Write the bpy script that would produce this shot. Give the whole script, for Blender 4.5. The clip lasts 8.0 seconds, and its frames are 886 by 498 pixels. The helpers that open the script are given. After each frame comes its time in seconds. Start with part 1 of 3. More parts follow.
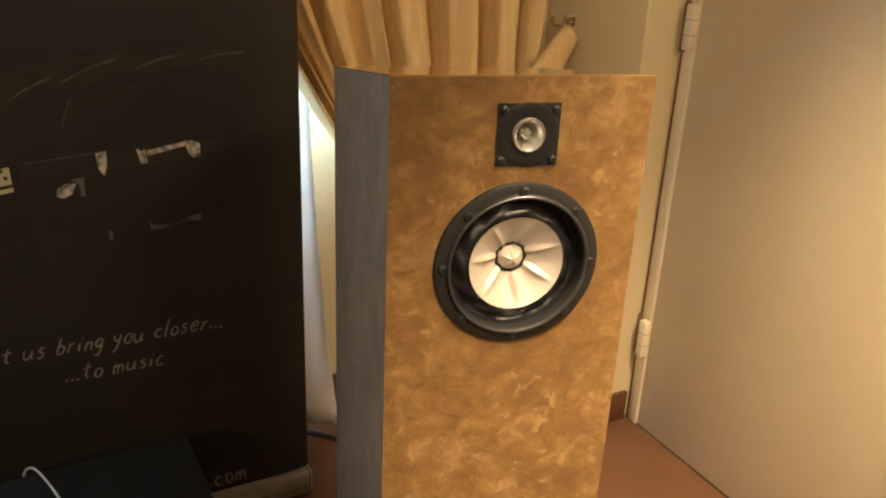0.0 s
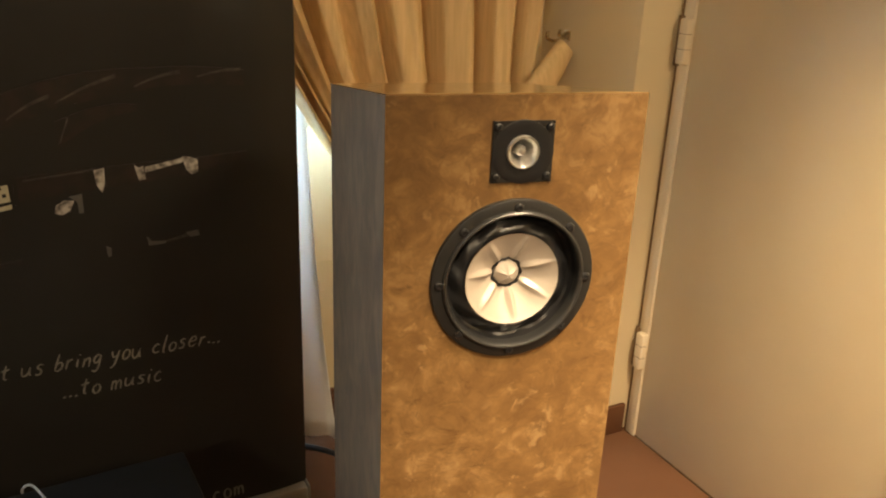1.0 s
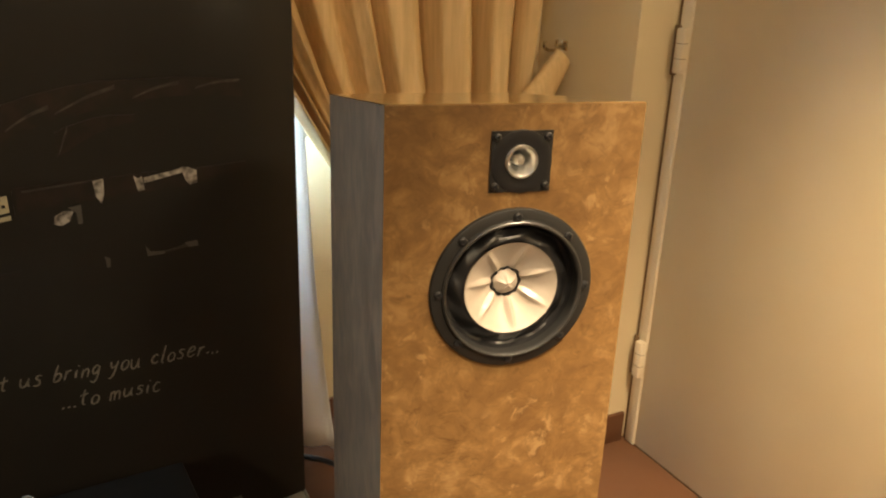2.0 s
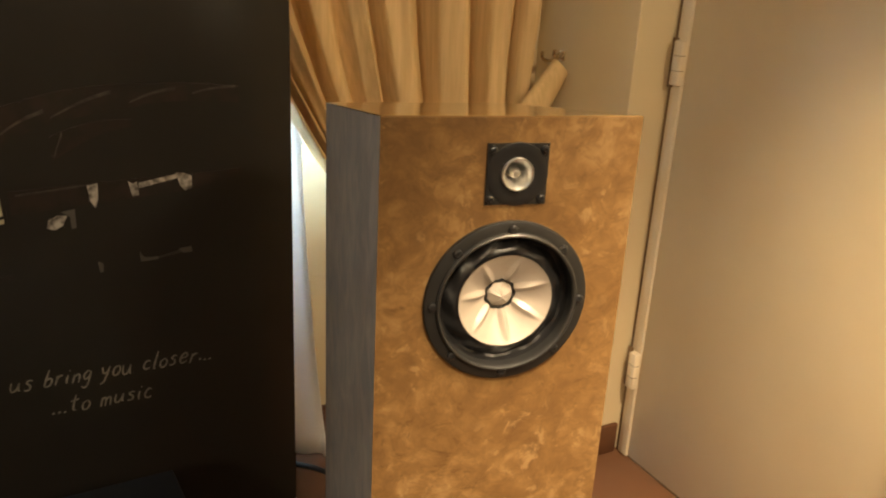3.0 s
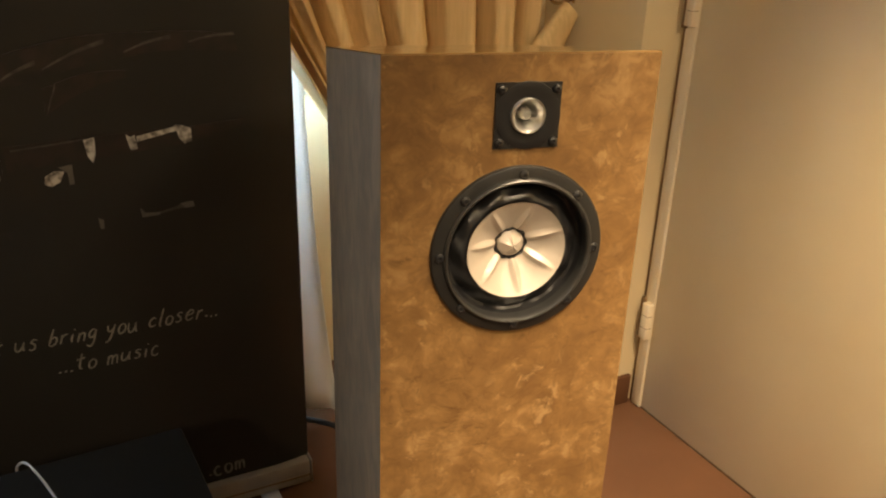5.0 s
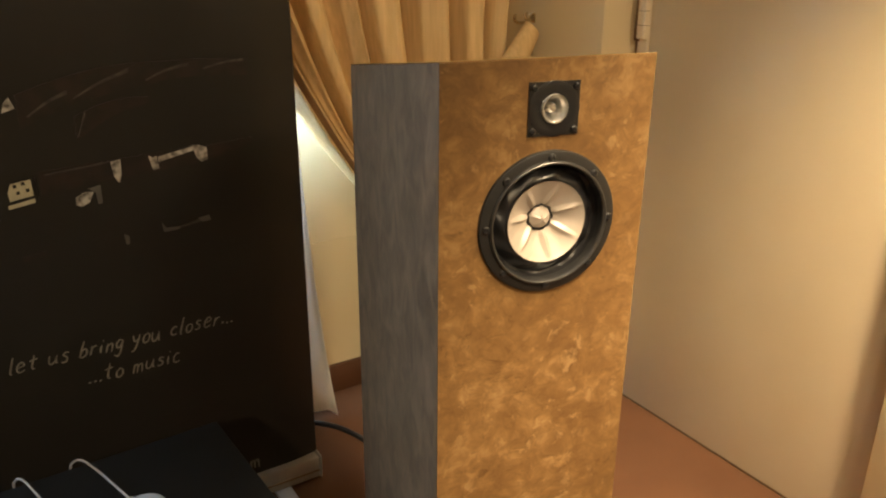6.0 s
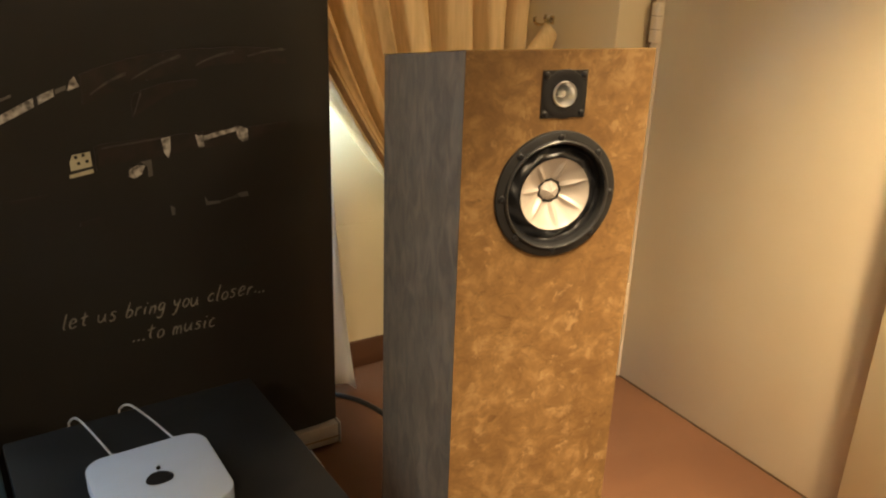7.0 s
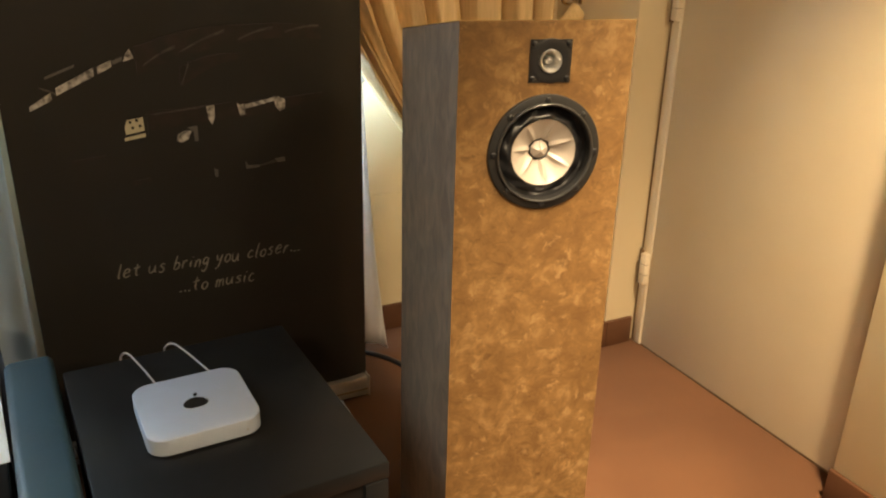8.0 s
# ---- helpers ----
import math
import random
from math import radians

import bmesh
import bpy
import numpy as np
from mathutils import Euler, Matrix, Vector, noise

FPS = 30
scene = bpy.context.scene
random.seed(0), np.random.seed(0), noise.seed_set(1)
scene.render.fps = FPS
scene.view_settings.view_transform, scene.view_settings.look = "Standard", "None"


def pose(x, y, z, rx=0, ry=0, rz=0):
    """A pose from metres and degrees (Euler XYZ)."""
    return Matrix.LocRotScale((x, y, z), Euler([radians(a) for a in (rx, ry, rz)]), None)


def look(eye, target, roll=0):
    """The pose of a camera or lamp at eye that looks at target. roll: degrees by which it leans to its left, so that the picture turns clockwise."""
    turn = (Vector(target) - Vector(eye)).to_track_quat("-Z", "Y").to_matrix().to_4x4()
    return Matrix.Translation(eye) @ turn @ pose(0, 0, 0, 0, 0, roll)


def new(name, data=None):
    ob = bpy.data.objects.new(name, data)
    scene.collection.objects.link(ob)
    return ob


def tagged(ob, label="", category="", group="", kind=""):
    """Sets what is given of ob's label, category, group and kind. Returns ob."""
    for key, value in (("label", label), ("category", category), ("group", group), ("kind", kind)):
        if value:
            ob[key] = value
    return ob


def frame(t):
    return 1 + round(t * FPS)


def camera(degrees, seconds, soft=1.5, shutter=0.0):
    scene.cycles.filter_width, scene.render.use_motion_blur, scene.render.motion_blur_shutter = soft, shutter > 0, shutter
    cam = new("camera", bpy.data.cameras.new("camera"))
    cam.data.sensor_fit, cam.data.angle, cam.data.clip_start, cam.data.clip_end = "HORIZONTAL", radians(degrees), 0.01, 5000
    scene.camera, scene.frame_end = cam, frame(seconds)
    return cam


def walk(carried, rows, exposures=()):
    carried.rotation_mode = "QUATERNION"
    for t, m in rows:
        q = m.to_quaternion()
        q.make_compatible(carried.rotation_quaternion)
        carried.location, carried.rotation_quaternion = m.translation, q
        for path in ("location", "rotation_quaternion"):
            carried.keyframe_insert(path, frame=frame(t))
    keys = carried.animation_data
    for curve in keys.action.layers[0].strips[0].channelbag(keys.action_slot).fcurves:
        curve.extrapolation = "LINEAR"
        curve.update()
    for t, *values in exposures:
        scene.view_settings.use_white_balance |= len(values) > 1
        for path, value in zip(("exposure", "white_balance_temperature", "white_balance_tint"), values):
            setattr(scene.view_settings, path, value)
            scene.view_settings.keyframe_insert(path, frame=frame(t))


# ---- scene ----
cam = camera(57.4, 8.0, soft=2.1)
PATH = [
    (0, (0.216, 0.182, 1.289), (1.087, 1.818, 0.538), 2.7),
    (0.5, (0.215, 0.179, 1.296), (1.095, 1.821, 0.57), 2.6),
    (1, (0.215, 0.177, 1.296), (1.095, 1.821, 0.572), 2.4),
    (2.5, (0.212, 0.175, 1.299), (1.107, 1.824, 0.606), 2.4),
    (3, (0.216, 0.18, 1.301), (1.115, 1.829, 0.614), 3.1),
    (3.5, (0.223, 0.183, 1.301), (1.123, 1.829, 0.608), 2.9),
    (4, (0.231, 0.195, 1.297), (1.113, 1.842, 0.584), 2.3),
    (4.5, (0.242, 0.208, 1.289), (1.111, 1.847, 0.543), 1.9),
    (5, (0.236, 0.211, 1.281), (1.098, 1.832, 0.488), 2.0),
    (5.2, (0.223, 0.212, 1.279), (1.089, 1.834, 0.492), 1.5),
    (6.3, (-0.008, 0.079, 1.289), (1.036, 1.626, 0.569), 0.9),
    (6.5, (-0.025, 0.055, 1.283), (1.015, 1.602, 0.558), 1.8),
    (7, (-0.038, 0.003, 1.289), (0.937, 1.592, 0.564), 1.9),
    (7.5, (-0.023, -0.089, 1.298), (0.866, 1.556, 0.588), 2.8),
    (8, (-0.032, -0.167, 1.29), (0.813, 1.478, 0.53), 1.4),
]
walk(cam, [(t, look(eye, target, roll)) for t, eye, target, roll in PATH],
     exposures=[(0, 0.02), (1, 0.0), (2.5, -0.03), (4, -0.08), (5, -0.14), (6.5, 0.02), (7.5, 0.05), (8, 0.09)])


# ---- world, lamps, exposure ----
scene.view_settings.exposure = 0.0
world = bpy.data.worlds.new("world")
scene.world = world
world.use_nodes = True
wn = world.node_tree
sky = wn.nodes.new("ShaderNodeTexSky")
sky.sky_type = "NISHITA"
sky.sun_disc = False
sky.sun_elevation, sky.sun_rotation = radians(38), radians(150)
wn.links.new(sky.outputs["Color"], wn.nodes["Background"].inputs["Color"])
wn.nodes["Background"].inputs["Strength"].default_value = 0.05


def area(name, at, target, size, watts, color, size_y=None):
    d = bpy.data.lights.new(name, "AREA")
    d.energy, d.color, d.size = watts, color, size
    d.shape = "DISK" if size_y is None else "RECTANGLE"
    if size_y:
        d.size_y = size_y
    ob = new(name, d)
    ob.matrix_world = look(at, target)
    return ob


def spot(name, at, target, watts, color, wide, radius, blend=1.0):
    d = bpy.data.lights.new(name, "SPOT")
    d.energy, d.color, d.spot_size, d.spot_blend, d.shadow_soft_size = watts, color, radians(wide), blend, radius
    ob = new(name, d)
    ob.matrix_world = look(at, target)
    return ob


WARM = (1.0, 0.758, 0.475)
spot("ceiling_spot", (0.99, 0.12, 2.46), (1.36, 0.70, 0.03), 630, WARM, 61, 0.09)
# Narrow unseen spot, added to brighten the lower part of the loudspeaker front.
spot("ceiling_spot", (0.42, -0.30, 2.46), (0.76, 0.83, 0.34), 400, WARM, 27, 0.06)
# Unseen fill lamps behind the camera, added to brighten banner, curtain and door.
area("fill_lamp", (0.95, -1.50, 2.46), (0.85, 1.50, 0.8), 0.45, 44, WARM)
area("fill_lamp", (-1.2, -1.4, 2.46), (1.2, 1.1, 1.0), 0.30, 38, WARM)
area("window_light", (0.48, 2.20, 1.05), (0.72, 1.6, 0.25), 0.6, 22, (0.58, 0.79, 1.0), 0.4)
# Cool daylight lamp inside the added left window, which is out of view.
area("window_light", (-0.98, 2.385, 1.50), (-0.45, 1.0, 0.8), 1.0, 40, (0.60, 0.81, 1.0), 1.3)


# ---- materials ----
def material(name, color, rough=0.6, metal=0.0, second=None, scale=12.0, detail=6.0, bump=0.0, bump_scale=60.0, stretch=(1, 1, 1), coat=0.0, spread=(0.35, 0.65), rough_var=0.08, warp=0.0, gloss=0.5):
    """A surface with colour variation at one scale and a finer relief."""
    m = bpy.data.materials.new(name)
    m.use_nodes = True
    nt = m.node_tree
    b = nt.nodes["Principled BSDF"]
    b.inputs["Roughness"].default_value = rough
    b.inputs["Metallic"].default_value = metal
    b.inputs["Specular IOR Level"].default_value = gloss
    b.inputs["Coat Weight"].default_value = coat
    b.inputs["Coat Roughness"].default_value = 0.15
    tc = nt.nodes.new("ShaderNodeTexCoord")
    mp = nt.nodes.new("ShaderNodeMapping")
    mp.inputs["Scale"].default_value = stretch
    nt.links.new(tc.outputs["Object"], mp.inputs["Vector"])
    n = nt.nodes.new("ShaderNodeTexNoise")
    n.inputs["Scale"].default_value, n.inputs["Detail"].default_value = scale, detail
    n.inputs["Distortion"].default_value = warp
    nt.links.new(mp.outputs["Vector"], n.inputs["Vector"])
    ramp = nt.nodes.new("ShaderNodeValToRGB")
    ramp.color_ramp.elements[0].position, ramp.color_ramp.elements[1].position = spread
    second = second or tuple(c * 0.86 for c in color)
    ramp.color_ramp.elements[0].color, ramp.color_ramp.elements[1].color = (*second, 1), (*color, 1)
    nt.links.new(n.outputs["Fac"], ramp.inputs["Fac"])
    nt.links.new(ramp.outputs["Color"], b.inputs["Base Color"])
    mr = nt.nodes.new("ShaderNodeMapRange")
    mr.inputs["To Min"].default_value, mr.inputs["To Max"].default_value = rough - rough_var, rough + rough_var
    nt.links.new(n.outputs["Fac"], mr.inputs["Value"])
    nt.links.new(mr.outputs["Result"], b.inputs["Roughness"])
    if bump:
        f = nt.nodes.new("ShaderNodeTexNoise")
        f.inputs["Scale"].default_value, f.inputs["Detail"].default_value = bump_scale, 4
        nt.links.new(mp.outputs["Vector"], f.inputs["Vector"])
        bp = nt.nodes.new("ShaderNodeBump")
        bp.inputs["Strength"].default_value, bp.inputs["Distance"].default_value = bump, 0.002
        nt.links.new(f.outputs["Fac"], bp.inputs["Height"])
        nt.links.new(bp.outputs["Normal"], b.inputs["Normal"])
    return m


def burl_material():
    """Golden burl veneer: cloudy tone, curling figure, short dark flecks and a few pin knots."""
    m = bpy.data.materials.new("burl_veneer")
    m.use_nodes = True
    nt = m.node_tree
    b = nt.nodes["Principled BSDF"]
    tc = nt.nodes.new("ShaderNodeTexCoord")

    def link(a, c):
        nt.links.new(a, c)

    def noise_at(source, scale, detail, stretch=(1, 1, 1), rough=0.6, out="Fac"):
        mp = nt.nodes.new("ShaderNodeMapping")
        mp.inputs["Scale"].default_value = stretch
        link(source, mp.inputs["Vector"])
        n = nt.nodes.new("ShaderNodeTexNoise")
        n.inputs["Scale"].default_value, n.inputs["Detail"].default_value = scale, detail
        n.inputs["Roughness"].default_value = rough
        link(mp.outputs["Vector"], n.inputs["Vector"])
        return n.outputs[out]

    def calc(op, a, c):
        k = nt.nodes.new("ShaderNodeMath")
        k.operation = op
        for i, v in enumerate((a, c)):
            if isinstance(v, float):
                k.inputs[i].default_value = v
            else:
                link(v, k.inputs[i])
        return k.outputs[0]

    def span(value, low, high, to_low, to_high):
        k = nt.nodes.new("ShaderNodeMapRange")
        k.interpolation_type = "SMOOTHSTEP"
        for name, v in (("From Min", low), ("From Max", high), ("To Min", to_low), ("To Max", to_high)):
            k.inputs[name].default_value = v
        link(value, k.inputs["Value"])
        return k.outputs["Result"]

    def blend(fac, a, c):
        k = nt.nodes.new("ShaderNodeMixRGB")
        link(fac, k.inputs["Fac"])
        for name, v in (("Color1", a), ("Color2", c)):
            if isinstance(v, tuple):
                k.inputs[name].default_value = (*v, 1)
            else:
                link(v, k.inputs[name])
        return k.outputs["Color"]

    # coordinates pushed about, so that the figure curls
    place = tc.outputs["Object"]
    for scale, push in ((8.0, 0.050), (26.0, 0.026)):
        shift = nt.nodes.new("ShaderNodeVectorMath")
        shift.operation = "MULTIPLY_ADD"
        link(noise_at(place, scale, 2, out="Color"), shift.inputs[0])
        shift.inputs[1].default_value = (push, push, push)
        link(place, shift.inputs[2])
        place = shift.outputs[0]

    cloud = noise_at(tc.outputs["Object"], 5.5, 3, (1, 1, 1.4))
    figure = noise_at(place, 40, 5, (1, 1, 1.05), 0.58)
    curl = calc("ABSOLUTE", calc("SUBTRACT", noise_at(place, 36, 3, (1, 1, 1.3), 0.55), 0.5), 0.0)
    tone = calc("ADD", calc("MULTIPLY", cloud, 0.40), calc("MULTIPLY", figure, 0.60))
    ramp = nt.nodes.new("ShaderNodeValToRGB")
    e = ramp.color_ramp.elements
    e[0].position, e[0].color = 0.33, (0.106, 0.0555, 0.0195, 1)
    e[1].position, e[1].color = 0.66, (0.236, 0.143, 0.061, 1)
    for at, color in ((0.45, (0.132, 0.071, 0.0250, 1)), (0.54, (0.166, 0.093, 0.0340, 1))):
        e.new(at).color = color
    link(tone, ramp.inputs["Fac"])
    color = blend(span(curl, 0.0, 0.05, 0.20, 0.0), ramp.outputs["Color"], (0.066, 0.031, 0.0095))
    flecks = noise_at(place, 60, 3, (0.7, 1, 1.3), 0.6)
    patches = noise_at(tc.outputs["Object"], 8.0, 2, (1, 1, 1.2))
    dark = calc("MULTIPLY", span(flecks, 0.56, 0.72, 0.0, 0.55), span(patches, 0.46, 0.60, 0.15, 1.0))
    color = blend(dark, color, (0.052, 0.024, 0.0075))
    light = calc("MULTIPLY", span(noise_at(place, 52, 4, (1, 1, 1), 0.62), 0.54, 0.68, 0.0, 0.55), span(patches, 0.56, 0.42, 0.1, 1.0))
    color = blend(light, color, (0.290, 0.186, 0.084))
    voro = nt.nodes.new("ShaderNodeTexVoronoi")
    voro.inputs["Scale"].default_value = 9
    link(tc.outputs["Object"], voro.inputs["Vector"])
    color = blend(span(voro.outputs["Distance"], 0.020, 0.050, 0.85, 0.0), color, (0.055, 0.020, 0.006))
    link(color, b.inputs["Base Color"])
    b.inputs["Specular IOR Level"].default_value = 0.32
    link(span(figure, 0.3, 0.7, 0.50, 0.34), b.inputs["Roughness"])
    bp = nt.nodes.new("ShaderNodeBump")
    bp.inputs["Strength"].default_value, bp.inputs["Distance"].default_value = 0.14, 0.0010
    link(figure, bp.inputs["Height"])
    link(bp.outputs["Normal"], b.inputs["Normal"])
    return m


M_BURL = burl_material()
M_TOP = material("polished_veneer", (0.34, 0.21, 0.085), 0.07, second=(0.24, 0.14, 0.05), scale=14, warp=1.0, coat=1.0, rough_var=0.02)
M_GREY = material("grey_stained_veneer", (0.300, 0.212, 0.142), 0.46, second=(0.140, 0.098, 0.065), scale=28, detail=10, stretch=(1.0, 1.0, 0.66), warp=0.8, bump=0.25, bump_scale=90, spread=(0.34, 0.72))
M_BLACK = material("black_satin_metal", (0.0125, 0.0120, 0.0115), 0.46, scale=40, bump=0.06, bump_scale=400, gloss=0.38)
M_RUBBER = material("black_rubber", (0.012, 0.012, 0.013), 0.30, scale=40, rough_var=0.04)
M_SCREW = material("black_screw", (0.012, 0.012, 0.013), 0.30, scale=60)
M_CONE = material("cream_cone", (0.375, 0.328, 0.280), 0.36, second=(0.33, 0.285, 0.24), scale=30, coat=0.1, bump=0.08, bump_scale=260)
M_STEEL = material("turned_steel", (0.80, 0.79, 0.77), 0.30, 1.0, scale=50, rough_var=0.04)
M_TRIM = material("dark_chrome", (0.09, 0.09, 0.09), 0.36, 0.8, scale=50)
M_WALL = material("cream_wall_paint", (0.71, 0.595, 0.375), 0.62, second=(0.68, 0.565, 0.35), scale=3, bump=0.10, bump_scale=220)
M_CEIL = material("white_ceiling_paint", (0.8, 0.78, 0.73), 0.8, scale=3)
M_DOOR = material("beige_door_laminate", (0.66, 0.545, 0.355), 0.40, second=(0.635, 0.52, 0.335), scale=5, bump=0.04, bump_scale=300, rough_var=0.04)
M_FRAME = material("cream_gloss_paint", (0.73, 0.63, 0.46), 0.38, second=(0.69, 0.59, 0.42), scale=8, rough_var=0.04)
M_GAP_SHADE = material("brown_gap_shade", (0.20, 0.125, 0.06), 0.7, scale=20)
M_FLOOR = material("terracotta_carpet", (0.120, 0.050, 0.0175), 0.85, second=(0.096, 0.038, 0.0120), scale=3.6, detail=12, bump=0.6, bump_scale=420, rough_var=0.05, spread=(0.36, 0.66), warp=0.6)
M_BASE = material("brown_skirting", (0.105, 0.044, 0.018), 0.55, second=(0.082, 0.033, 0.013), scale=9, stretch=(0.3, 0.3, 2))
M_CURTAIN = material("gold_curtain_cloth", (0.76, 0.555, 0.285), 0.72, second=(0.65, 0.465, 0.225), scale=90, detail=3, stretch=(1, 1, 0.05), bump=0.3, bump_scale=500, rough_var=0.05)
M_PRINT = material("black_banner_print", (0.0205, 0.0186, 0.0163), 0.36, second=(0.0180, 0.0163, 0.0143), scale=4, rough_var=0.05, gloss=0.20)
# Neutral aluminium with the cool daylight tint put into its base colour.
M_ALU = material("brushed_aluminium", (0.50, 0.57, 0.69), 0.42, 0.30, second=(0.48, 0.55, 0.665), scale=20, stretch=(1, 2, 1), rough_var=0.05)
M_ALU_BASE = material("satin_aluminium", (0.36, 0.34, 0.31), 0.42, 0.6, scale=20)
M_TABLE = material("black_lacquered_wood", (0.0120, 0.0124, 0.0130), 0.36, second=(0.0100, 0.0104, 0.0110), scale=10, bump=0.04, bump_scale=200, gloss=0.16)
M_BENCH = material("slate_blue_leatherette", (0.030, 0.066, 0.092), 0.42, second=(0.025, 0.056, 0.079), scale=14, bump=0.2, bump_scale=260)
M_WHITE_CABLE = material("white_cable", (0.38, 0.38, 0.39), 0.4, scale=30)
M_BLACK_CABLE = material("black_cable", (0.012, 0.011, 0.010), 0.5, scale=30)
M_BAG = material("black_nylon", (0.013, 0.012, 0.012), 0.75, scale=40, bump=0.3, bump_scale=600)
M_PAPER = material("white_paper", (0.78, 0.80, 0.80), 0.6, scale=20)
M_WFRAME = material("grey_window_frame", (0.74, 0.76, 0.78), 0.4, scale=10)
M_BRASS = material("aged_brass", (0.70, 0.60, 0.42), 0.24, 1.0, scale=50)
M_LOGO = material("black_gloss_inlay", (0.012, 0.012, 0.013), 0.2, scale=20)
M_INK = material("grey_print_ink", (0.085, 0.078, 0.068), 0.5, scale=40)
M_INK_LIGHT = material("pale_print_ink", (0.40, 0.37, 0.33), 0.5, second=(0.060, 0.052, 0.044), scale=75, spread=(0.34, 0.60))
M_INK_GOLD = material("pale_gold_print_ink", (0.42, 0.38, 0.26), 0.5, scale=60)
M_INK_DIM = material("dim_print_ink", (0.066, 0.057, 0.048), 0.45, second=(0.021, 0.018, 0.0155), scale=50, gloss=0.3)
M_INK_DARK = material("dark_print_ink", (0.0290, 0.0205, 0.0175), 0.36, second=(0.0190, 0.0165, 0.0145), scale=25, spread=(0.4, 0.7), gloss=0.2)

M_DAY = bpy.data.materials.new("overcast_sky")
M_DAY.use_nodes = True
db = M_DAY.node_tree.nodes["Principled BSDF"]
db.inputs["Base Color"].default_value = (0.6, 0.7, 0.8, 1)
db.inputs["Emission Color"].default_value, db.inputs["Emission Strength"].default_value = (0.76, 0.88, 1.0, 1), 2.0



def voile(name, color):
    """Thin cloth that lets half of the light through."""
    m = bpy.data.materials.new(name)
    m.use_nodes = True
    nt = m.node_tree
    d, l, mix = (nt.nodes.new(k) for k in ("ShaderNodeBsdfDiffuse", "ShaderNodeBsdfTranslucent", "ShaderNodeMixShader"))
    d.inputs["Color"].default_value = l.inputs["Color"].default_value = (*color, 1)
    mix.inputs["Fac"].default_value = 0.5
    nt.links.new(d.outputs[0], mix.inputs[1])
    nt.links.new(l.outputs[0], mix.inputs[2])
    nt.links.new(mix.outputs[0], nt.nodes["Material Output"].inputs["Surface"])
    return m


M_SHEER = voile("white_voile", (0.86, 0.86, 0.86))
M_WALL_VOILE = voile("daylit_wall_voile", (0.56, 0.58, 0.55))

glass = bpy.data.materials.new("window_glass")
glass.use_nodes = True
gb = glass.node_tree.nodes["Principled BSDF"]
gb.inputs["Transmission Weight"].default_value, gb.inputs["Roughness"].default_value, gb.inputs["IOR"].default_value = 1.0, 0.0, 1.45


# ---- mesh helpers ----
def box(bm, x0, x1, y0, y1, z0, z1, bevel=0.0, segments=2):
    verts = bmesh.ops.create_cube(bm, size=1.0)["verts"]
    for v in verts:
        v.co = Vector((x0 + (v.co.x + 0.5) * (x1 - x0), y0 + (v.co.y + 0.5) * (y1 - y0), z0 + (v.co.z + 0.5) * (z1 - z0)))
    if bevel:
        edges = list({e for v in verts for e in v.link_edges})
        bmesh.ops.bevel(bm, geom=edges, offset=bevel, segments=segments, affect="EDGES", profile=0.5)
    return bm


def boxed(*args, **more):
    return box(bmesh.new(), *args, **more)


def lathe(profile, cx, cz, n=64, shift=None):
    """Turn a profile of (radius, depth) round a horizontal axis through (cx, cz)."""
    bm = bmesh.new()
    rings = []
    for r, y in profile:
        if r == 0:
            rings.append([bm.verts.new((cx, y, cz))])
            continue
        ring = []
        for i in range(n):
            a = 2 * math.pi * i / n
            ring.append(bm.verts.new((cx + r * math.cos(a), y + (shift(r, a) if shift else 0), cz + r * math.sin(a))))
        rings.append(ring)
    for p, q in zip(rings, rings[1:]):
        for i in range(n):
            j = (i + 1) % n
            if len(q) == 1:
                bm.faces.new((p[i], p[j], q[0]))
            elif len(p) == 1:
                bm.faces.new((p[0], q[j], q[i]))
            else:
                bm.faces.new((p[i], p[j], q[j], q[i]))
    bmesh.ops.recalc_face_normals(bm, faces=bm.faces)
    return bm


def tube(points, radius, n=8):
    """A round cable along a smooth line through the points."""
    pts = [Vector(p) for p in points]
    line = []
    for i in range(len(pts) - 1):
        a, b, c, d = pts[max(i - 1, 0)], pts[i], pts[i + 1], pts[min(i + 2, len(pts) - 1)]
        for k in range(8):
            t = k / 8
            line.append(0.5 * (2 * b + (c - a) * t + (2 * a - 5 * b + 4 * c - d) * t * t + (3 * b - a - 3 * c + d) * t ** 3))
    line.append(pts[-1])
    bm = bmesh.new()
    rings = []
    for i, p in enumerate(line):
        way = (line[min(i + 1, len(line) - 1)] - line[max(i - 1, 0)]).normalized()
        side = way.cross(Vector((0, 0, 1)))
        side = side.normalized() if side.length > 1e-4 else Vector((1, 0, 0))
        up = side.cross(way)
        rings.append([bm.verts.new(p + radius * (math.cos(2 * math.pi * k / n) * side + math.sin(2 * math.pi * k / n) * up)) for k in range(n)])
    for p, q in zip(rings, rings[1:]):
        for i in range(n):
            bm.faces.new((p[i], p[(i + 1) % n], q[(i + 1) % n], q[i]))
    bm.faces.new(rings[0])
    bm.faces.new(rings[-1])
    bmesh.ops.recalc_face_normals(bm, faces=bm.faces)
    return bm


def mesh_of(name, bm, mat, smooth=30):
    me = bpy.data.meshes.new(name)
    bm.to_mesh(me)
    bm.free()
    me.materials.append(mat)
    if smooth:
        me.polygons.foreach_set("use_smooth", [True] * len(me.polygons))
        me.set_sharp_from_angle(angle=radians(smooth))
    return me


def part(name, bm, mat, parent, label="", smooth=30):
    ob = new(name, mesh_of(name, bm, mat, smooth))
    ob.parent = parent
    return tagged(ob, label)


